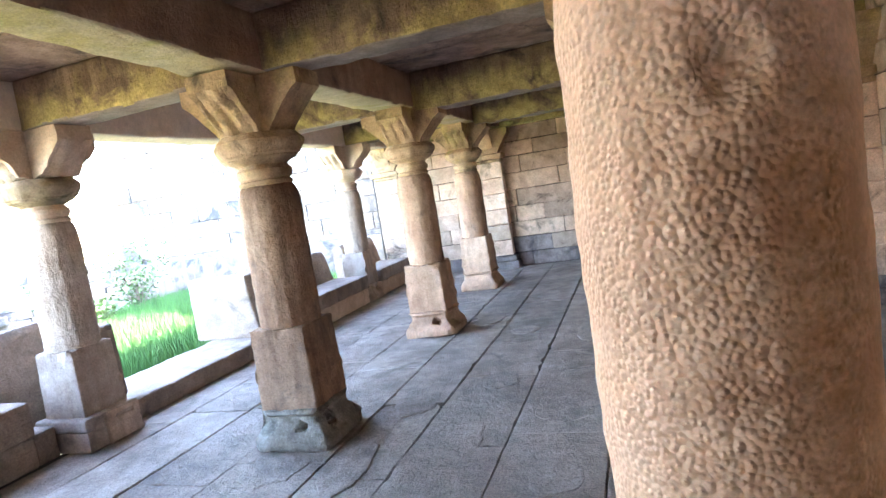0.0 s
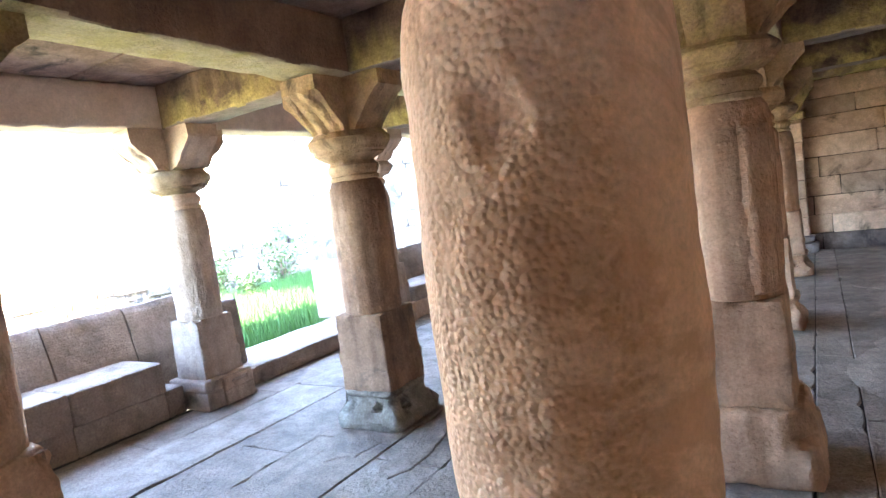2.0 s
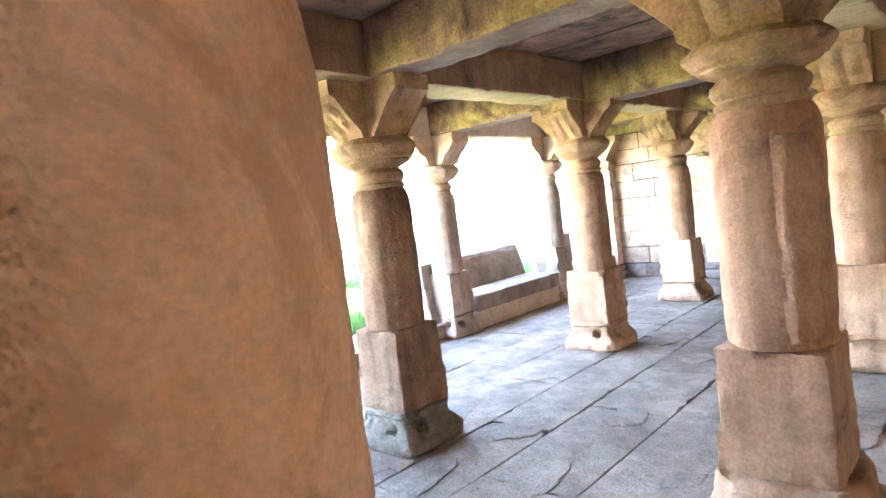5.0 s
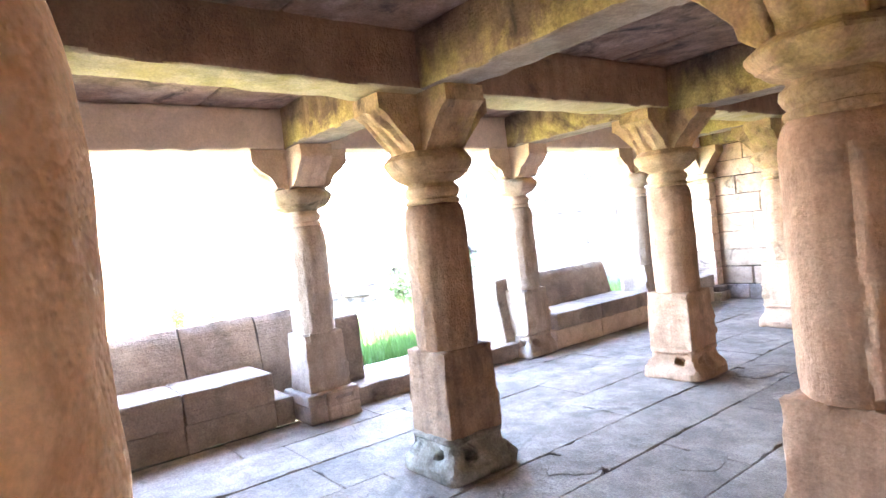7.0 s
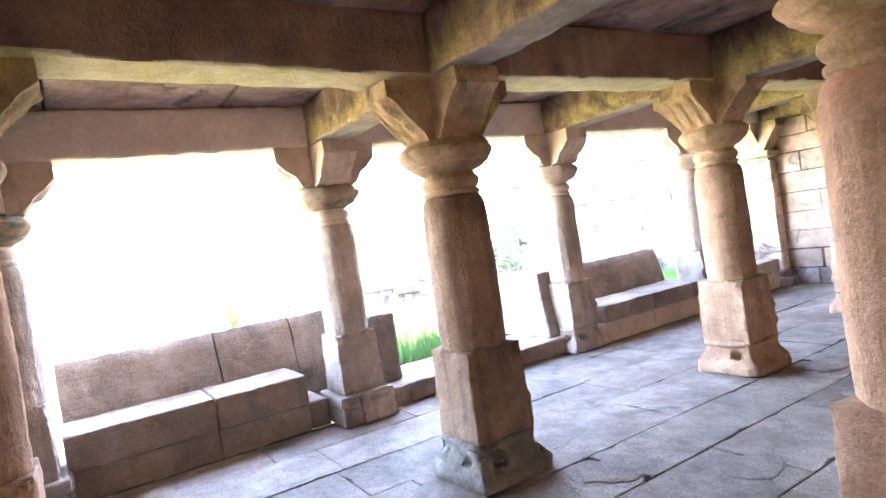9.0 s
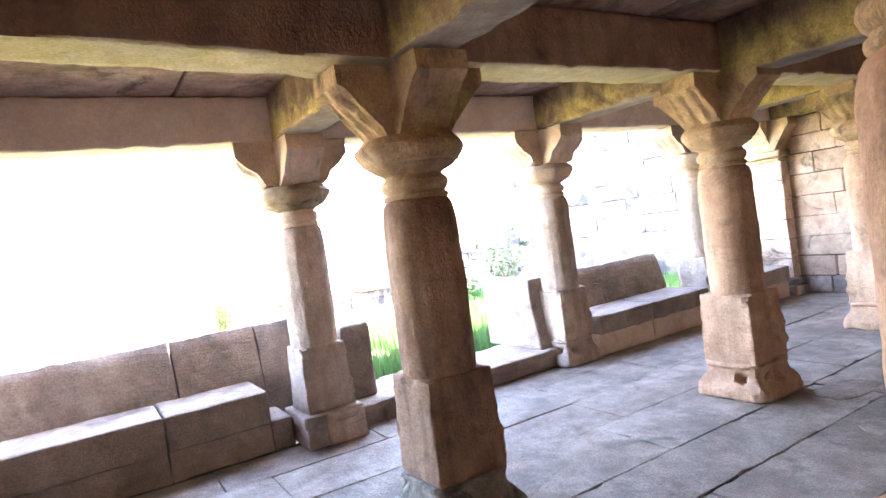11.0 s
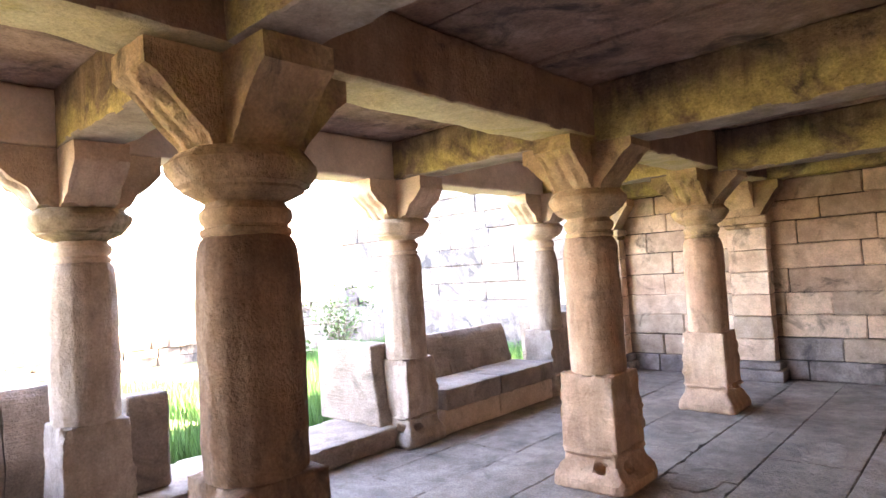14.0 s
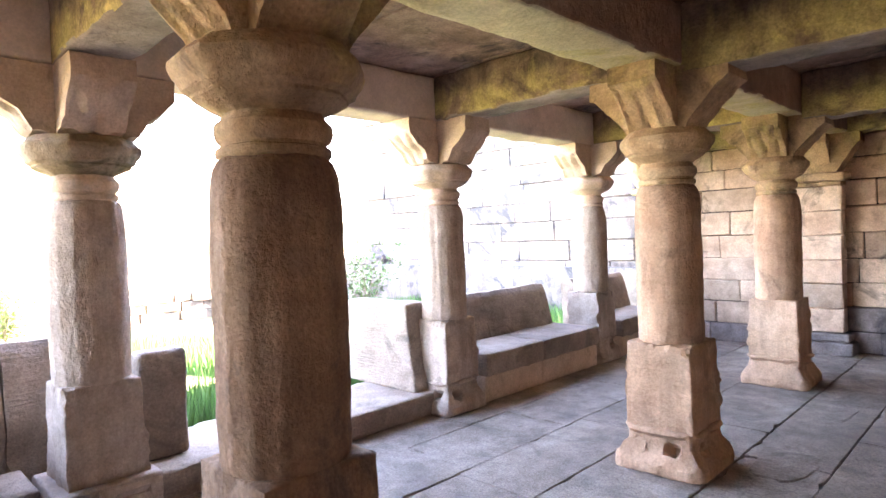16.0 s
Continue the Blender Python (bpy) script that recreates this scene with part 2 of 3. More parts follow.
def thing(name, x, y, z, label, category, group="", rz=0.0):
    ob = new(name)
    ob.empty_display_size = 0.1
    ob.matrix_world = pose(x, y, z, 0, 0, rz)
    return tagged(ob, label, category, group)


def wobble(bm, amp, scale, seed=0.0, second=0.35):
    off = Vector((seed * 7.3, seed * 3.1, seed * 5.7))
    bm.normal_update()
    moves = []
    for v in bm.verts:
        p = v.co * scale + off
        d = noise.noise(p) + second * noise.noise(p * 3.7)
        moves.append(v.normal * d * amp)
    for v, m in zip(bm.verts, moves):
        v.co += m


def dent(bm, centre, radius, depth):
    c = Vector(centre)
    bm.normal_update()
    for v in bm.verts:
        d = (v.co - c).length
        if d < radius:
            k = 1 - (d / radius) ** 2
            v.co -= v.normal * depth * min(1.0, k * 1.8)


def chips(bm, count, seed, size, depth, below=None):
    """Broken corners and edges: dents at random points where the surface turns."""
    r = random.Random(seed)
    bm.normal_update()
    edge = [v for v in bm.verts if max(abs(c) for c in v.normal) < 0.9 and (below is None or v.co.z < below)]
    for v in r.sample(edge, min(count, len(edge))):
        dent(bm, tuple(v.co), size * r.uniform(0.5, 1.3), depth * r.uniform(0.4, 1.0))


def block(sx, sy, sz, step=0.08, bevel=0.012, centre=(0, 0, 0), bm=None):
    """A box cut into a grid of faces, its edges rounded by pulling them in."""
    out = bm or bmesh.new()
    nx, ny, nz = (max(1, min(40, round(s / step))) for s in (sx, sy, sz))
    grid = {}

    def coords(n, s):
        b = min(bevel, s * 0.2)
        return [-s / 2] + [-s / 2 + b + (s - 2 * b) * i / n for i in range(n + 1)] + [s / 2]
    xs, ys, zs = coords(nx, sx), coords(ny, sy), coords(nz, sz)
    X, Y, Z = len(xs) - 1, len(ys) - 1, len(zs) - 1

    def vert(i, j, k):
        key = (i, j, k)
        if key not in grid:
            p = Vector((xs[i], ys[j], zs[k]))
            ends = (i in (0, X)) + (j in (0, Y)) + (k in (0, Z))
            if ends >= 2:
                pull = bevel * (0.35 if ends == 2 else 0.5)
                for a, (idx, last) in enumerate(((i, X), (j, Y), (k, Z))):
                    if idx in (0, last):
                        p[a] -= math.copysign(pull, p[a])
            grid[key] = out.verts.new(p + Vector(centre))
        return grid[key]
    for i in range(X):
        for j in range(Y):
            for k in (0, Z):
                out.faces.new([vert(i, j, k), vert(i + 1, j, k), vert(i + 1, j + 1, k), vert(i, j + 1, k)])
    for i in range(X):
        for k in range(Z):
            for j in (0, Y):
                out.faces.new([vert(i, j, k), vert(i + 1, j, k), vert(i + 1, j, k + 1), vert(i, j, k + 1)])
    for j in range(Y):
        for k in range(Z):
            for i in (0, X):
                out.faces.new([vert(i, j, k), vert(i, j + 1, k), vert(i, j + 1, k + 1), vert(i, j, k + 1)])
    return out


def turned(profile, sides=48, flats=0):
    """A closed solid of revolution; flats: number of slightly flattened facets."""
    bm = bmesh.new()
    rings = []
    for r, z in profile:
        ring = []
        for i in range(sides):
            a = 2 * math.pi * i / sides
            k = 1.0
            if flats:
                w = 2 * math.pi / flats
                d = (a + w / 2) % w - w / 2
                k = 1 + 0.6 * (math.cos(w / 2) / math.cos(d) - 1) 
            ring.append(bm.verts.new((r * k * math.cos(a), r * k * math.sin(a), z)))
        rings.append(ring)
    for a, b in zip(rings, rings[1:]):
        for i in range(sides):
            bm.faces.new([a[i], a[(i + 1) % sides], b[(i + 1) % sides], b[i]])
    bm.faces.new(rings[0][::-1])
    bm.faces.new(rings[-1])
    return bm


def extruded(outline, width, axis="x", cuts=6):
    """A side outline (along, z) drawn out across the width, centred."""
    bm = bmesh.new()
    rows = []
    for c in range(cuts + 1):
        w = -width / 2 + width * c / cuts
        rows.append([bm.verts.new((u, w, z) if axis == "x" else (w, u, z)) for u, z in outline])
    n = len(outline)
    for a, b in zip(rows, rows[1:]):
        for i in range(n):
            bm.faces.new([a[i], a[(i + 1) % n], b[(i + 1) % n], b[i]])
    bm.faces.new(rows[0])
    bm.faces.new(rows[-1][::-1])
    return bm


def dense(points, step=0.05):
    out = []
    for (a, b), (c, d) in zip(points, points[1:] + points[:1]):
        n = max(1, round(math.hypot(c - a, d - b) / step))
        out += [(a + (c - a) * i / n, b + (d - b) * i / n) for i in range(n)]
    return out


# ---- plan ----
BEAM_Z, BEAM_H, CEIL_Z = 2.46, 0.36, 2.82
AX, BX, CX, EAST = -4.36, -2.33, 0.09, 2.0
ROWS_Y = [1.03, 3.53, 6.28, 8.79]
NORTH, SOUTH = 10.62, -1.55


def column(name_seed, radius, label, mat, x, y, rz=0.0, disc=0.285, base_w=0.56, block_w=0.43, reach=0.44, group="hall columns", rise=0.0, boxy=False, cap=None, base_h=0.27, block_top=0.80, base_mat=None, disc_mat=None, belly=False, flake=None, lift=0.010):
    col = thing("stone_column", x, y, 0, label, "column", group, rz)
    s = name_seed
    cap = cap or M_CAP
    fine = mat is M_NEAR
    # base stone: plinth with a sloped, worn top, or two flat mouldings at the open edge
    if boxy:
        bm = block(base_w * 0.94, base_w * 0.94, 0.165, 0.045, 0.015, (0, 0, 0.0825))
        block(base_w, base_w, 0.10, 0.045, 0.018, (0, 0, 0.215), bm)
        dent(bm, (base_w / 2, -0.12, 0.20), 0.07, 0.03)
        wobble(bm, 0.010, 7, s)
        face = block(base_w * 0.99, base_w * 0.62, 0.245, 0.02, 0.012, (0.016, base_w * 0.17, 0.1245))
        for v in face.verts:
            if v.co.x > base_w * 0.45:
                if abs(v.co.z - 0.195) < 0.014 and abs(v.co.y - base_w * 0.17) < 0.075:
                    v.co.x -= 0.05
                elif abs(v.co.z - 0.12) < 0.007 or abs(v.co.z - 0.06) < 0.007:
                    v.co.x -= 0.012
        chips(face, 8, int(s * 10) + 8, 0.04, 0.012)
        wobble(face, 0.005, 7, s + 3)
        part("base_stone", face, mat, col, "tan base stone with a cut slot")
    else:
        bm = block(base_w, base_w, 0.27, 0.03, 0.02, (0, 0, 0.135))
        for v in bm.verts:
            z = v.co.z
            k = 1.04 if z < 0.07 else 0.77 + 0.27 * (1 - min(1.0, (z - 0.07) / 0.14)) ** 1.6
            if base_h > 0.3:
                k = 1.04 if z < 0.05 else 0.84 + 0.20 * (1 - min(1.0, (z - 0.05) / 0.22)) ** 0.8
            elif z > 0.225:
                k = 0.89
            v.co.x *= k
            v.co.y *= k
            cut = abs(v.co.x) + abs(v.co.y) - base_w * (0.92 if v.co.z < 0.15 else 0.72)
            if cut > 0:
                v.co.x -= math.copysign(cut * 0.4, v.co.x)
                v.co.y -= math.copysign(cut * 0.4, v.co.y)
        dent(bm, (base_w * 0.41, -0.09, 0.155), 0.042, 0.085)
        dent(bm, (0.09, -base_w * 0.41, 0.16), 0.042, 0.085)
        dent(bm, (-base_w / 2, 0.1, 0.22), 0.09, 0.04)
        chips(bm, 7, int(s * 10) + 1, 0.06, 0.018)
        wobble(bm, 0.016, 7, s, 0.6)
        for v in bm.verts:
            v.co.z *= base_h / 0.27
    part("base", bm, base_mat or mat, col)
    low = base_h - 0.01
    bm = block(block_w, block_w, block_top - 0.01 - low, 0.025, 0.010, (0, 0, (block_top - 0.01 + low) / 2))
    for v in bm.verts:
        k = 1 - 0.06 * max(0, (v.co.z - 0.3) / 0.5)
        v.co.x *= k
        v.co.y *= k
    for c, q in (((block_w / 2, -block_w / 2, block_top - 0.02), 0.07), ((-block_w / 2, -block_w / 2, 0.5), 0.06), ((block_w / 2, block_w / 2, 0.42), 0.08), ((0.02, -block_w / 2, block_top - 0.01), 0.05)):
        dent(bm, c, q, 0.012)
    chips(bm, 22, int(s * 10), 0.045, 0.014)
    wobble(bm, 0.010, 6, s + 1, 0.6)
    part("shaft_block", bm, mat, col)
    r = radius
    rows = 90 if fine else 64
    prof = [(r * 0.97, block_top - 0.015), (r * 1.0, block_top)] + [(r * (1.0 + 0.015 * math.sin(i / rows * math.pi)), block_top + (1.62 - block_top + rise) * i / rows) for i in range(1, rows + 1)]
    prof += [(r * k, z + rise) for k, z in ((0.995, 1.64), (0.985, 1.665), (0.965, 1.70), (0.93, 1.73), (0.88, 1.752), (0.82, 1.764), (0.80, 1.768))]
    bm = turned(prof, 150 if fine else 112, flats=16)
    wobble(bm, 0.007, 4.5, s + 2, 0.5)
    if fine:
        for k in range(5):
            dent(bm, (0.03 - 0.004 * k, -0.205, 1.635 + 0.012 * k), 0.045, 0.005)
    else:
        wobble(bm, 0.0022, 26, s + 6, 0.5)
        if flake is not None:
            # a skin of stone still standing, with a ragged edge where the rest has scaled off
            for v in bm.verts:
                z = v.co.z
                if not block_top + 0.02 < z < 1.66 + rise:
                    continue
                a = math.degrees(math.atan2(v.co.y, v.co.x)) - flake
                a = (a + 180) % 360 - 180
                rim = 9 * noise.noise(Vector((0, s, z * 3.1))) + 4 * noise.noise(Vector((3, s, z * 13)))
                far = 46 + 22 * noise.noise(Vector((7, s, z * 2.3))) + 6 * noise.noise(Vector((9, s, z * 11)))
                if rim < a < far:
                    k = min(1.0, (a - rim) / 7, (far - a) / 7)
                    step = lift * k + 0.6 * lift * max(0.0, 1 - (a - rim) / 14)
                    n2 = Vector((v.co.x, v.co.y, 0)).normalized()
                    v.co += n2 * step
    part("shaft", bm, mat, col)
    bm = turned([(r * k, z + rise) for k, z in ((0.8, 1.762), (0.86, 1.772), (0.87, 1.785), (0.86, 1.795), (0.80, 1.80), (0.80, 1.81), (0.86, 1.822), (0.90, 1.845), (0.885, 1.868), (0.80, 1.884), (0.76, 1.90))], 64)
    wobble(bm, 0.006, 9, s + 3)
    part("neck_ring", bm, cap, col)
    d = disc
    top = 2.10
    bm = turned([(k, top - (top - z) * (0.205 - rise) / 0.205) for k, z in ((r * 0.76, 1.895), (r * 0.84, 1.91), (r * 1.0, 1.925), (d * 0.80, 1.945), (d * 0.81, 1.955), (d * 0.88, 1.968), (d * 0.89, 1.98), (d * 0.97, 2.01), (d, 2.035), (d * 0.99, 2.055), (d * 0.92, 2.075), (d * 0.84, 2.10))], 64, flats=8)
    chips(bm, 5, int(s * 10) + 2, 0.035, 0.008)
    wobble(bm, 0.007, 6, s + 4, 0.6)
    part("capital_disc", bm, disc_mat or cap, col)
    # cross-shaped bracket: four arms cut back below
    for k in range(4):
        w = 0.30
        arm = [(0.02, 2.10), (0.19, 2.10), (0.215, 2.12), (reach - 0.03, 2.33), (reach, 2.36), (reach, (BEAM_Z - 0.004)), (0.02, (BEAM_Z - 0.004))]
        if belly:
            arm = [(0.02, 2.10), (0.25, 2.10), (0.275, 2.13), (reach - 0.15, 2.19), (reach - 0.07, 2.245), (reach - 0.015, 2.31), (reach, 2.345), (reach, (BEAM_Z - 0.004)), (0.02, (BEAM_Z - 0.004))]
        bm = extruded(dense(arm, 0.04), w - 0.002 * k, "x", 15)
        for v in bm.verts:
            if v.co.x > 0.2:
                low = min(1.0, max(0.0, (BEAM_Z - 0.11 - v.co.z) / 0.05))
                groove = max(0.0, math.cos(abs(v.co.y) / (w / 2) * 3 * math.pi) - 0.35)
                v.co.z += low * (0.022 * groove + 0.02 * (abs(v.co.y) / (w / 2)) ** 2)
                v.co.x -= low * 0.014 * groove
        chips(bm, 7, int(s * 10) + 3 + k, 0.05, 0.018)
        wobble(bm, 0.008, 8, s + 5 + k, 0.6)
        bmesh.ops.rotate(bm, cent=(0, 0, 0), matrix=Matrix.Rotation(k * math.pi / 2, 3, "Z"), verts=bm.verts)
        part("bracket_arm", bm, cap, col)
    return col


INNER = "weathered tan sandstone column with square base and cross bracket"
OUTER = "slim grey-tan sandstone column at the open edge"
near = column(1.0, 0.203, "pecked orange sandstone column close to the walk", M_NEAR, 0.12, 1.02, rise=0.12)
b1 = column(2.0, 0.198, INNER, M_COL, -2.30, 6.285, flake=-75, lift=0.005)
column(2.4, 0.207, "dark grey-brown weathered sandstone column with mossy base", M_DARK, -2.35, 3.56, disc=0.305, block_top=0.83, base_mat=M_LICHEN, flake=-85, lift=0.005)
copy_thing(b1, pose(-2.35, 1.03, 0, 0, 0, 90) @ Matrix.Diagonal((1.0, 1.0, 1.034, 1.0)))
for x, y, rz in ((-2.39, 8.82, 180), (0.01, 6.28, 90), (0.06, 8.75, 0)):
    copy_thing(b1, pose(x, y, 0, 0, 0, rz))
column(3.0, 0.205, "weathered tan sandstone column with streaked shaft", M_COL, 0.10, 3.47, 0, base_w=0.6, rise=0.06, base_h=0.36, block_top=0.89, flake=-68, lift=0.017)
a1 = column(4.0, 0.196, OUTER, M_OPEN, -4.35, 3.54, 0, disc=0.300, base_w=0.52, block_w=0.40, reach=0.46, group="edge columns", boxy=True, cap=M_EDGE, base_mat=M_GREYSTONE, disc_mat=M_DISC, belly=True, flake=-35, lift=0.004)
copy_thing(a1, pose(-4.36, 1.03, 0, 0, 0, 90))
a2 = column(5.0, 0.194, "slim pinkish sandstone column with flaked shaft at the open edge", M_OPEN, -4.34, 6.30, 0, disc=0.300, base_w=0.50, block_w=0.40, reach=0.46, group="edge columns", cap=M_EDGE, belly=True, flake=-60, lift=0.006)
copy_thing(a2, pose(-4.36, 8.75, 0, 0, 0, 90))


# ---- beams and ceiling ----
def beam(x0, y0, x1, y1, width, seed, mat, label, z=BEAM_Z, h=BEAM_H, soffit=None, rise=(0.0, 0.0)):
    lx, ly = abs(x1 - x0), abs(y1 - y0)
    bm = block(lx or width, ly or width, h, 0.05, 0.02)
    chips(bm, 10, int(seed), 0.07, 0.012)
    wobble(bm, 0.009, 3.5, seed, 0.5)
    wobble(bm, 0.004, 14, seed + 2, 0.5)
    if ly:
        for v in bm.verts:
            v.co.z += rise[0] + (rise[1] - rise[0]) * (v.co.y + ly / 2) / ly
    ob = finish("stone_beam", bm, mat)
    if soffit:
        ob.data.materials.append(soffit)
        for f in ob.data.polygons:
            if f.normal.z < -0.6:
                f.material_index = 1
    ob.location = ((x0 + x1) / 2, (y0 + y1) / 2, z + h / 2)
    return tagged(ob, label, "beam", "roof beams")


HB = 0.155
MOSSY = "weathered sandstone cross beam with yellow-green algae film"
ys = [SOUTH] + ROWS_Y + [NORTH]
seed = 20.0
for x in (AX, BX, CX):
    for y0, y1 in zip(ys, ys[1:]):
        seed += 1
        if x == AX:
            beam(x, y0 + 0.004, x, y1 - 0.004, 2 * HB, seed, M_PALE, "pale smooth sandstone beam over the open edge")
        else:
            # M_UNDER puts bounce light from the floor into the underside's colour.
            beam(x + 0.025, y0 + 0.004, x + 0.025, y1 - 0.004, 2 * HB + 0.06, seed, M_BROWN, "brown weathered sandstone roof beam, yellowish underside coloured paler for floor bounce light", soffit=M_UNDER, rise=tuple(0.085 * min(1.0, max(0.0, (3.53 - e) / 2.5)) for e in (y0, y1)) if x == BX else (0.0, 0.0))
for y in ROWS_Y:
    for x0, x1 in ((AX + HB, BX - HB), (BX + HB + 0.05, CX - HB), (CX + HB + 0.05, EAST)):
        seed += 1
        drop = 0.05 if y > 6 and x0 > BX else 0.0
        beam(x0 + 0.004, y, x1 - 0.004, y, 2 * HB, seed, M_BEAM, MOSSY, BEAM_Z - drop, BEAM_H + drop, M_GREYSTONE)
for x0, x1 in ((AX + HB, BX - HB), (BX + HB, CX - HB), (CX + HB, EAST)):
    seed += 1
    beam(x0 + 0.004, NORTH - 0.11, x1 - 0.004, NORTH - 0.11, 0.22, seed, M_BEAM, MOSSY)

bm = bmesh.new()
rng = random.Random(4)
# Outermost strip is an unseen overhang, added to shade the open edge.
xs_c = [AX - 0.75, AX, BX, CX, EAST + 0.4]
for x0, x1 in zip(xs_c, xs_c[1:]):
    y = SOUTH
    while y < NORTH + 0.35:
        l = rng.uniform(0.75, 1.25)
        y1 = min(y + l, NORTH + 0.4)
        if NORTH + 0.4 - y1 < 0.3:
            y1 = NORTH + 0.4
        dz = rng.uniform(0, 0.012)
        block(x1 - x0 - 0.014, y1 - y - 0.014, 0.18, 0.12, 0.012, ((x0 + x1) / 2, (y + y1) / 2, CEIL_Z + 0.09 + dz), bm)
        y = y1
wobble(bm, 0.010, 2.5, 9)
tagged(finish("ceiling", bm, M_CEIL), "dark brown stone ceiling slabs with open joints, plus an added unseen shading overhang", "ceiling", kind="structure")
# The slab passes the edge beam too, an added overhang out of view.
bm = block(EAST - AX + 1.0, NORTH - SOUTH + 0.8, 0.12, 2, 0.01, ((EAST + AX) / 2 - 0.05, (NORTH + SOUTH) / 2, CEIL_Z + 0.26))
tagged(finish("roof", bm, M_JOINT), "flat stone roof over the hall, its outer overhang added unseen for shade", "roof", kind="structure")


# ---- walls ----
def wall_core(name, x0, y0, x1, y1, z0, z1, label, mat=None):
    bm = block(x1 - x0, y1 - y0, z1 - z0, 3, 0.01, ((x0 + x1) / 2, (y0 + y1) / 2, (z0 + z1) / 2))
    return tagged(finish(name, bm, mat or M_JOINT), label, "wall", kind="structure")


wall_n = wall_core("wall_north", -4.75, NORTH + 0.03, EAST + 0.5, NORTH + 0.45, -0.2, CEIL_Z, "pale pinkish sandstone ashlar wall in level courses")
wall_e = wall_core("wall_east", EAST + 0.03, SOUTH, EAST + 0.45, NORTH + 0.03, -0.2, CEIL_Z, "tan sandstone ashlar wall in level courses")
# South wall is unseen, added to keep light out of that end.
wall_s = wall_core("wall_south", AX - 0.3, SOUTH - 0.4, EAST + 0.5, SOUTH - 0.004, -0.2, CEIL_Z, "plain sandstone wall added out of view to shut out southern light", M_WALL)


def piece(name, parent, sx, sy, sz, at, mat, bev=0.012, jit=0.006, r=None):
    """One cheap chamfered block with uneven corners."""
    r = r or rng
    hx, hy, hz = sx / 2, sy / 2, sz / 2
    verts, faces, idx = [], [], {}
    for ax in range(3):
        for s in (-1, 1):
            quad = []
            for u, w in ((-1, -1), (1, -1), (1, 1), (-1, 1)):
                c = [0, 0, 0]
                c[ax], c[(ax + 1) % 3], c[(ax + 2) % 3] = s, u, w
                p = [c[i] * ((hx, hy, hz)[i] - (0 if i == ax else bev)) for i in range(3)]
                key = (ax, tuple(c))
                idx[key] = len(verts)
                verts.append([a + r.uniform(-jit, jit) for a in p])
                quad.append(idx[key])
            faces.append(quad if s > 0 else quad[::-1])
    for a in range(3):
        b, c = (a + 1) % 3, (a + 2) % 3
        for s in (-1, 1):
            for t in (-1, 1):
                e = []
                for w in (-1, 1):
                    co = [0, 0, 0]
                    co[a], co[b], co[c] = w, s, t
                    e.append((idx[(b, tuple(co))], idx[(c, tuple(co))]))
                f = [e[0][0], e[1][0], e[1][1], e[0][1]]
                faces.append(f if s * t < 0 else f[::-1])
    for s in (-1, 1):
        for t in (-1, 1):
            for w in (-1, 1):
                co = (s, t, w)
                f = [idx[(0, co)], idx[(1, co)], idx[(2, co)]]
                faces.append(f if s * t * w > 0 else f[::-1])
    me = bpy.data.meshes.new(name)
    me.from_pydata(verts, [], faces)
    me.materials.append(mat)
    ob = new(name, me)
    ob.location = at
    ob.parent = parent
    return ob


COURSES = [0.0, 0.24, 0.52, 0.79, 1.07, 1.36, 1.66, 1.95, 2.20, 2.46]


def ashlar(parent, a0, a1, face, along, sign, mat, courses, lo=0.45, hi=1.15, g=0.007):
    """Blocks laid in courses on a wall's face; sign: which way the face looks."""
    for n, (z0, z1) in enumerate(zip(courses, courses[1:])):
        a = a0 - (rng.uniform(0, 0.4) if n % 2 else 0)
        while a < a1 - 0.02:
            b = min(a + rng.uniform(lo, hi), a1)
            if a1 - b < 0.25:
                b = a1
            s = max(a, a0)
            depth = 0.12
            proud = rng.uniform(-0.006, 0.008) + (0.03 if n == 0 else 0)
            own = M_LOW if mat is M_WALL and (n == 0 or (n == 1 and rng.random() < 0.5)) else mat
            mid, l = (s + b) / 2, b - s - g
            off = face + sign * (proud - depth / 2)
            if along == "x":
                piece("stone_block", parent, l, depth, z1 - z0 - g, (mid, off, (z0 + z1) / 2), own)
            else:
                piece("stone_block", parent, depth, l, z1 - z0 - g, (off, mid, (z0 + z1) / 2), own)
            a = b


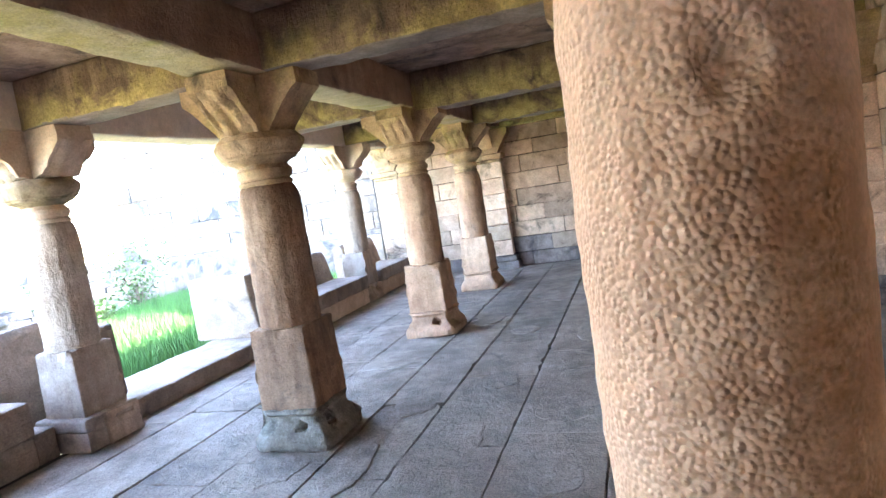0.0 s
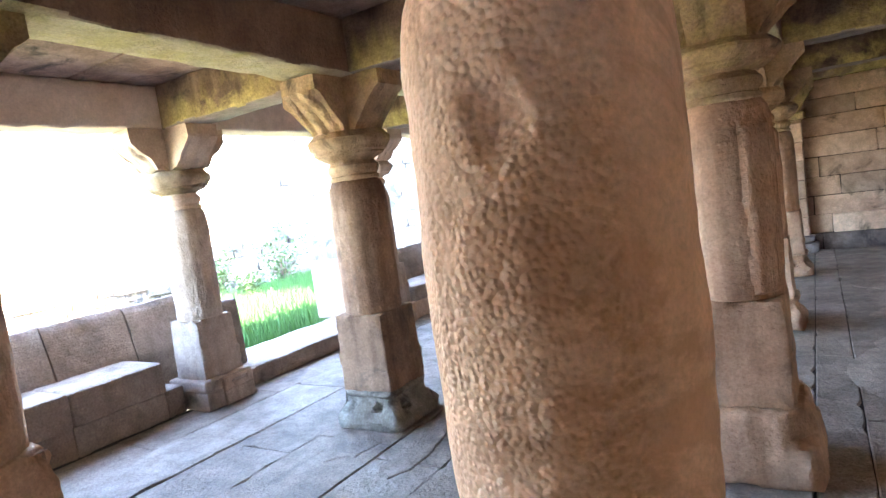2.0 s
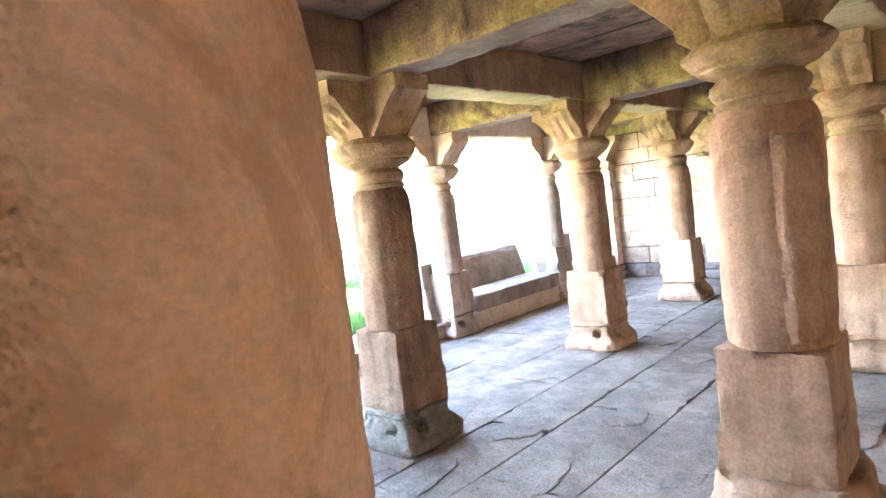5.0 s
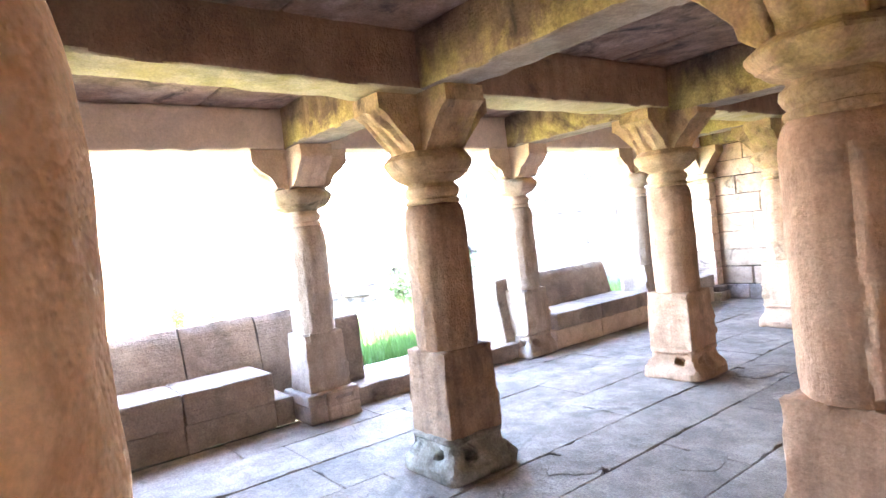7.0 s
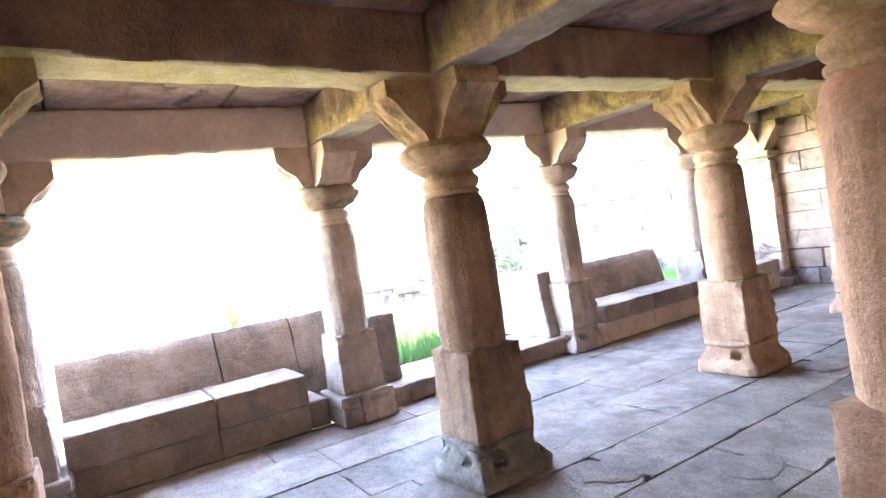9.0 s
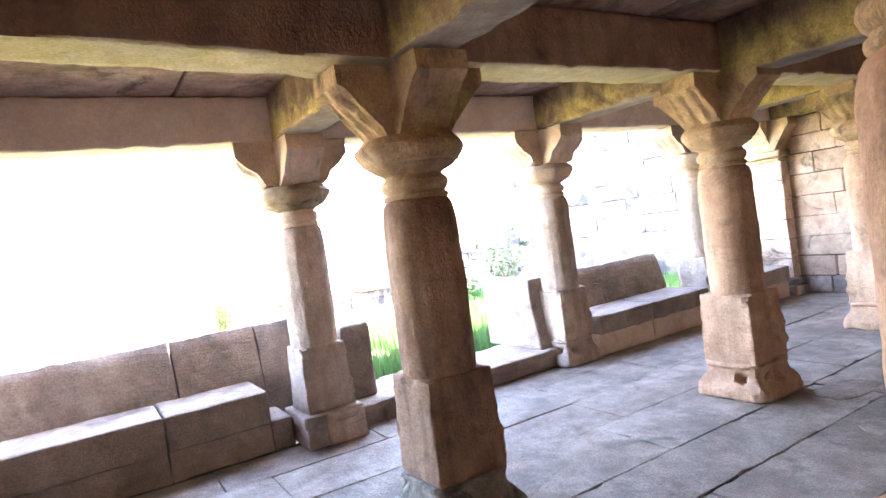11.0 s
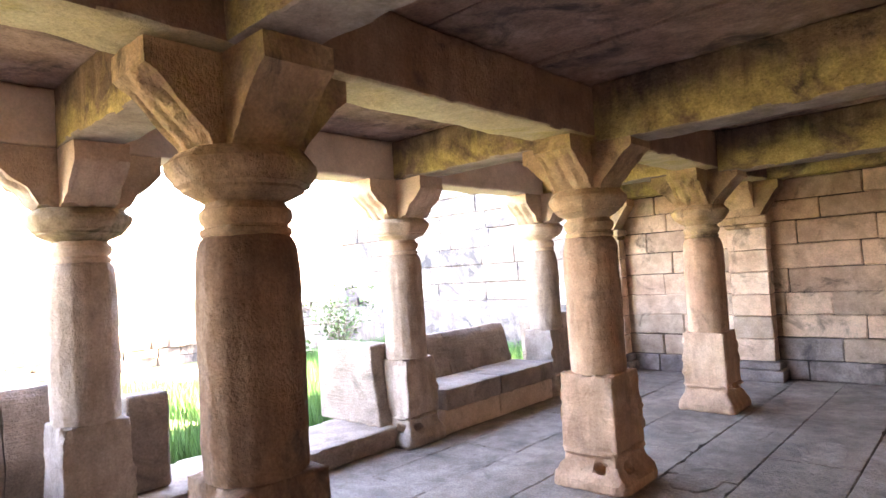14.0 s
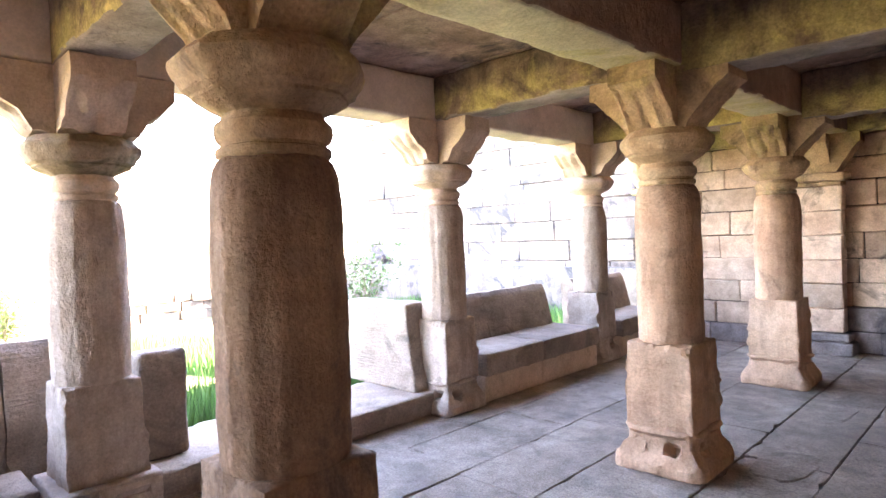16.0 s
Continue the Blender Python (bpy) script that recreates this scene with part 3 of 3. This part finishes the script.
def pilaster(x, y, rz, label="sandstone wall pilaster with moulded base and bracket"):
    p = thing("pilaster", x, y, 0, label, "pilaster", "wall pilasters", rz)
    # local -y looks into the hall
    bm = block(0.66, 0.30, 0.14, 0.06, 0.02, (0, -0.15, 0.07))
    block(0.58, 0.26, 0.10, 0.06, 0.03, (0, -0.13, 0.19), bm)
    wobble(bm, 0.012, 6, x)
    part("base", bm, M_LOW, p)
    for k in range(6):
        z0 = 0.24 + k * 0.275
        piece("stone_block", p, 0.46, 0.20, 0.272, (0, -0.10, z0 + 0.136), M_WALL)
    bm = block(0.48, 0.24, 0.05, 0.05, 0.015, (0, -0.12, 1.915))
    block(0.58, 0.29, 0.10, 0.05, 0.03, (0, -0.145, 1.99), bm)
    wobble(bm, 0.012, 7, x + 2)
    part("capital_disc", bm, M_CAP, p)
    for k, turn in enumerate((-90, 0, 180)):
        arm = [(0.0, 2.04), (0.20, 2.04), (0.39, 2.33), (0.42, 2.36), (0.42, (BEAM_Z - 0.004)), (0.0, (BEAM_Z - 0.004))]
        bm = extruded(dense(arm, 0.06), 0.28 - 0.002 * k, "x", 5)
        wobble(bm, 0.007, 8, x + 5 + k)
        bmesh.ops.rotate(bm, cent=(0, 0, 0), matrix=Matrix.Rotation(radians(turn), 3, "Z"), verts=bm.verts)
        if turn != -90:
            bmesh.ops.translate(bm, vec=(0, -0.12, 0), verts=bm.verts)
        part("bracket_arm", bm, M_CAP, p)
    return p


p0 = pilaster(-2.42, NORTH, 0)
for x in (-4.36, 0.09):
    copy_thing(p0, pose(x, NORTH, 0))
for y in ROWS_Y:
    copy_thing(p0, pose(EAST, y, 0, 0, 0, -90))


# ---- benches on the open side ----
def bench(y0, y1, front, joints, seat_z, back_end, back_joints):
    b = thing("stone_bench", front, (y0 + y1) / 2, 0, "sandstone bench with sloping stone seat back at the open edge", "bench", "edge benches")
    mid = (y0 + y1) / 2
    cuts = [y0] + joints + [y1]
    for i, (a, c) in enumerate(zip(cuts, cuts[1:])):
        bm = block(0.50, c - a - 0.006, 0.23, 0.06, 0.012, (-0.27, (a + c) / 2 - mid, 0.115))
        chips(bm, 8, int(a * 10) + 50, 0.06, 0.015)
        wobble(bm, 0.007, 5, a)
        part("plinth_stone", bm, M_EDGE if seat_z < 0.45 else M_BENCH, b)
        bm = block(0.64, c - a - 0.008, seat_z - 0.235, 0.06, 0.015, (-0.31, (a + c) / 2 - mid, 0.235 + (seat_z - 0.235) / 2))
        chips(bm, 9, int(c * 10) + 70, 0.06, 0.018)
        wobble(bm, 0.007, 5, c)
        part("seat_slab", bm, M_BENCH, b)
    cuts = [y0] + back_joints + [back_end]
    for a, c in zip(cuts, cuts[1:]):
        o = [(-0.55, seat_z - 0.02), (-0.66, seat_z + 0.40), (-0.70, seat_z + 0.455), (-0.78, seat_z + 0.455), (-0.84, seat_z + 0.40), (-0.80, 0.1), (-0.64, 0.1)]
        bm = extruded(dense(o, 0.06), c - a - 0.008, "x", max(3, round((c - a) / 0.08)))
        bmesh.ops.translate(bm, vec=(0, (a + c) / 2 - mid, 0), verts=bm.verts)
        chips(bm, 10, int(a * 10) + 90, 0.08, 0.025)
        wobble(bm, 0.014, 4, a + 3, 0.6)
        part("seat_back", bm, M_BENCH, b)
    return b


bench(1.27, 3.10, -4.36, [2.33], 0.50, 3.92, [2.52, 3.22])
bench(-1.5, 0.80, -4.36, [-0.3], 0.50, 0.80, [-0.3])
bench(6.58, 8.48, -4.12, [7.45], 0.435, 8.42, [7.3])
bench(9.02, 10.3, -4.12, [], 0.435, 10.3, [])
# low plinth running on past the end of the seat
bm = block(0.46, 0.17, 0.24, 0.05, 0.012, (0, 0, 0.12))
wobble(bm, 0.006, 5, 2)
e0 = finish("plinth_end_stone", bm, M_BENCH)
e0.location = (-4.62, 3.19, 0)
tagged(e0, "low stone step beyond the end of the bench seat", "stone block")
# end stones of the seat backs beside the entrance
bm = block(0.16, 0.30, 0.66, 0.05, 0.025, (0, 0, 0.33))
for v in bm.verts:
    v.co.x -= 0.10 * v.co.z
    v.co.y += 0.05 * v.co.z
wobble(bm, 0.012, 5, 3)
e1 = finish("bench_end_stone", bm, M_BENCH)
e1.location = (-4.60, 3.97, 0.182)
tagged(e1, "upright stone block ending the seat back by the entrance", "stone block")
bm = block(0.84, 0.23, 0.76, 0.05, 0.02, (-0.42, 0.02, 0.38))
for v in bm.verts:
    if v.co.x > -0.2:
        v.co.x += 0.16 * max(0.0, 0.55 - v.co.z)
wobble(bm, 0.010, 5, 5)
e2 = finish("bench_end_slab", bm, M_BENCH)
e2.location = (-4.47, 6.06, 0.172)
tagged(e2, "large upright sandstone slab beside the entrance sill", "stone slab")
bm = block(0.80, 2.24, 0.18, 0.05, 0.015, (0, 0, 0.09))
chips(bm, 26, 61, 0.08, 0.02)
wobble(bm, 0.014, 3.5, 6)
e3 = finish("entrance_sill", bm, M_BENCH)
e3.location = (-4.68, 4.96, 0)
tagged(e3, "low worn sandstone sill across the entrance gap", "sill", kind="structure")


# ---- yard ----
bm = bmesh.new()
for x0, x1, y0, y1 in ((-300, -5.15, -300, 300), (-5.15, 300, 11.4, 300), (-5.15, 300, -300, -1.9), (2.4, 300, -1.9, 11.4)):
    vs = [bm.verts.new(p) for p in ((x0, y0, -0.12), (x1, y0, -0.12), (x1, y1, -0.12), (x0, y1, -0.12))]
    bm.faces.new(vs)
tagged(finish("ground", bm, M_GROUND, smooth=False), "dry earth and grass of the walled yard", "ground", kind="structure")
wall_y = wall_core("wall_yard_north", -12.4, 11.88, -4.8, 12.3, -0.2, 4.6, "tall pale ashlar yard wall with black lichen stains", M_LOW)
wall_core("wall_yard_north_plinth", -12.4, 11.5, -4.8, 11.815, -0.2, 0.86, "projecting stone plinth of the yard wall", M_YARD)
wall_w = wall_core("wall_yard_west", -17.4, -14, -17, 14, -0.2, 3.6, "sunlit pale stone yard wall", M_YARD)


def rubble_wall(x, y, rz, length, rows, label):
    t = thing("ruined_wall", x, y, -0.12, label, "ruined wall", "", rz)
    for k in range(rows):
        u = -length / 2 + 0.12 * k + rng.uniform(0, 0.2)
        while u < length / 2 - 0.1 * k:
            l = rng.uniform(0.35, 0.9)
            p = piece("stone_block", t, l - 0.02, rng.uniform(0.4, 0.55), 0.2, (u + l / 2, rng.uniform(-0.05, 0.05), 0.1 + 0.2 * k), M_YARD, 0.02, 0.02)
            p.rotation_euler = (rng.uniform(-0.03, 0.03), rng.uniform(-0.03, 0.03), rng.uniform(-0.08, 0.08))
            u += l
    return t


rubble_wall(-13.2, 10.9, 35, 3.4, 6, "tumbled dry-stone wall of pale blocks in the yard")
rubble_wall(-14.2, 7.2, 80, 4.5, 3, "low tumbled row of pale stones in the yard")


def shrub(x, y, z, size, seed, label):
    r = random.Random(seed)
    s = thing("shrub", x, y, z, label, "shrub", "yard shrubs")
    tw, lf = bmesh.new(), bmesh.new()
    for _ in range(16):
        a, lean, h = r.uniform(0, 6.28), r.uniform(0.1, 0.7), size * r.uniform(0.55, 1.0)
        prev = [tw.verts.new((0.012 * math.cos(q), 0.012 * math.sin(q), 0)) for q in (0, 2.1, 4.2)]
        for k in range(1, 6):
            f = k / 5
            c = Vector((math.cos(a) * lean * h * f ** 1.4, math.sin(a) * lean * h * f ** 1.4, h * f))
            ring = [tw.verts.new(c + Vector((0.012 * (1.1 - f) * math.cos(q), 0.012 * (1.1 - f) * math.sin(q), 0))) for q in (0, 2.1, 4.2)]
            for m in range(3):
                tw.faces.new([prev[m], prev[(m + 1) % 3], ring[(m + 1) % 3], ring[m]])
            prev = ring
            for _ in range(10):
                d = Vector((r.uniform(-1, 1), r.uniform(-1, 1), r.uniform(-0.4, 1))).normalized()
                p = c + d * r.uniform(0, 0.14) * size
                w = d.orthogonal().normalized() * 0.022
                tip = p + d * r.uniform(0.06, 0.11)
                m = (p + tip) / 2
                q = [lf.verts.new(v) for v in (p, m + w, tip, m - w)]
                lf.faces.new(q)
    part("twigs", tw, M_TWIG, s)
    part("leaves", lf, M_LEAF, s)
    return s


shrub(-10.2, 10.0, -0.12, 1.5, 1, "tall leafy green shrub growing beside the yard wall")
shrub(-11.2, 9.0, -0.12, 1.1, 2, "leafy green shrub in the sunny yard")
shrub(-9.4, 8.3, -0.12, 0.7, 3, "low green weed clump in the yard")
shrub(-13.5, 4.6, -0.12, 1.0, 4, "leafy green shrub in the sunny yard")
# grass outside the entrance
r_g = random.Random(8)
gv, gf = [], []
for _ in range(70000):
    x, y = r_g.uniform(-10.5, -5.35), r_g.uniform(3.2, 11.4)
    if noise.noise(Vector((x * 0.5, y * 0.5, 3))) < -0.25:
        continue
    h, a, l = r_g.uniform(0.12, 0.42), r_g.uniform(0, 6.28), r_g.uniform(-0.1, 0.1)
    w = 0.014
    n = len(gv)
    gv += [(x - w * math.cos(a), y - w * math.sin(a), -0.13), (x + w * math.cos(a), y + w * math.sin(a), -0.13), (x + l, y + l * 0.7, -0.12 + h)]
    gf.append((n, n + 1, n + 2))
gm = bpy.data.meshes.new("grass")
gm.from_pydata(gv, [], gf)
gm.materials.append(M_GRASS)
tagged(new("grass", gm), "bright green grass outside the entrance gap", "grass", kind="stuff")

# ---- floor ----
def flagstone(parent, sx, sy, at, r):
    """A floor slab with a ragged, chipped outline, a rounded arris and a slightly dished top."""
    hx, hy = sx / 2, sy / 2
    rim = []
    for (ax, ay), (bx, by) in (((-hx, -hy), (hx, -hy)), ((hx, -hy), (hx, hy)), ((hx, hy), (-hx, hy)), ((-hx, hy), (-hx, -hy))):
        n = max(3, round(math.hypot(bx - ax, by - ay) / 0.09))
        for i in range(n):
            f = i / n
            rim.append((ax + (bx - ax) * f, ay + (by - ay) * f))
    bm = bmesh.new()
    low, arris, top = [], [], []
    for x, y in rim:
        cut = r.uniform(0, 0.003) + (r.uniform(0.006, 0.028) if r.random() < 0.07 else 0)
        kx, ky = 1 - cut / hx, 1 - cut / hy
        low.append(bm.verts.new((x * kx, y * ky, -0.05)))
        arris.append(bm.verts.new((x * kx, y * ky, -0.004 - r.uniform(0, 0.004))))
        top.append(bm.verts.new((x * (kx - 0.005 / hx), y * (ky - 0.005 / hy), r.uniform(-0.002, 0.001))))
    n = len(rim)
    for a, b in ((low, arris), (arris, top)):
        for i in range(n):
            bm.faces.new([a[i], a[(i + 1) % n], b[(i + 1) % n], b[i]])
    mid = bm.verts.new((r.uniform(-0.1, 0.1) * sx, r.uniform(-0.1, 0.1) * sy, -r.uniform(0.0, 0.007)))
    for i in range(n):
        bm.faces.new([top[i], top[(i + 1) % n], mid])
    ob = finish("floor_slab", bm, M_FLOOR, parent, smooth=False)
    ob.location = at
    return ob


floor_base = wall_core("floor", -4.5, SOUTH, EAST + 0.1, NORTH + 0.1, -0.3, -0.028, "grey stone slab floor with open joints")
STRIPS = [-4.35, -3.85, -3.25, -2.68, -2.02, -1.52, -0.91, -0.30, 0.36, 0.60, 1.28, EAST]
for x0, x1 in zip(STRIPS, STRIPS[1:]):
    y = SOUTH - rng.uniform(0, 0.6)
    while y < NORTH:
        l = rng.uniform(0.9, 1.9)
        s, e = max(y, SOUTH), min(y + l, NORTH + 0.05)
        if e - s > 0.12:
            flagstone(floor_base, x1 - x0 - rng.uniform(0.0, 0.007), e - s - 0.001, ((x0 + x1) / 2, (s + e) / 2, rng.uniform(-0.005, 0.003)), rng)
        y += l

# thin layers of stone still standing where the rest of a slab has scaled away
r_s = random.Random(21)
for x0, x1 in zip(STRIPS[3:], STRIPS[4:]):
    if x1 - x0 < 0.4:
        continue
    y = r_s.uniform(1.3, 2.0)
    while y < 8.6:
        hx, hy = (x1 - x0) * r_s.uniform(0.2, 0.36), r_s.uniform(0.12, 0.38)
        cx, ph = (x0 + x1) / 2 + r_s.uniform(-0.05, 0.05), r_s.uniform(0, 50)
        bm = bmesh.new()
        rings = []
        for k, z in ((1.0, -0.006), (0.96, 0.0025), (0.86, 0.0045)):
            ring = []
            for i in range(26):
                a = 2 * math.pi * i / 26
                w = k * (1 + 0.34 * noise.noise(Vector((math.cos(a) * 1.4, math.sin(a) * 1.4, ph))) + 0.16 * noise.noise(Vector((math.cos(a) * 5, math.sin(a) * 5, ph))))
                ring.append(bm.verts.new((hx * w * math.cos(a), hy * w * math.sin(a), z)))
            rings.append(ring)
        for a, b in zip(rings, rings[1:]):
            for i in range(26):
                bm.faces.new([a[i], a[(i + 1) % 26], b[(i + 1) % 26], b[i]])
        bm.faces.new(rings[-1])
        layer = finish("spalled_layer", bm, M_FLOOR, floor_base, smooth=False)
        layer.location = (cx, y, 0.0)
        y += r_s.uniform(0.9, 1.9)

ashlar(wall_n, -4.7, EAST, NORTH, "x", -1, M_WALL, COURSES + [CEIL_Z])
ashlar(wall_e, SOUTH, NORTH, EAST, "y", -1, M_WALL, COURSES + [CEIL_Z])
ashlar(wall_y, -12.4, -4.8, 11.83, "x", -1, M_YARD, [-0.12 + 0.36 * i for i in range(14)], 0.7, 1.6, 0.018)

bm = turned([(0.86, -0.03), (0.88, -0.002), (0.865, 0.008), (0.60, 0.011), (0.20, 0.006)], 40)
wobble(bm, 0.012, 3, 5)
disc_slab = finish("round_floor_slab", bm, M_FLOOR, floor_base)
disc_slab.location = (1.42, 4.95, 0.0)
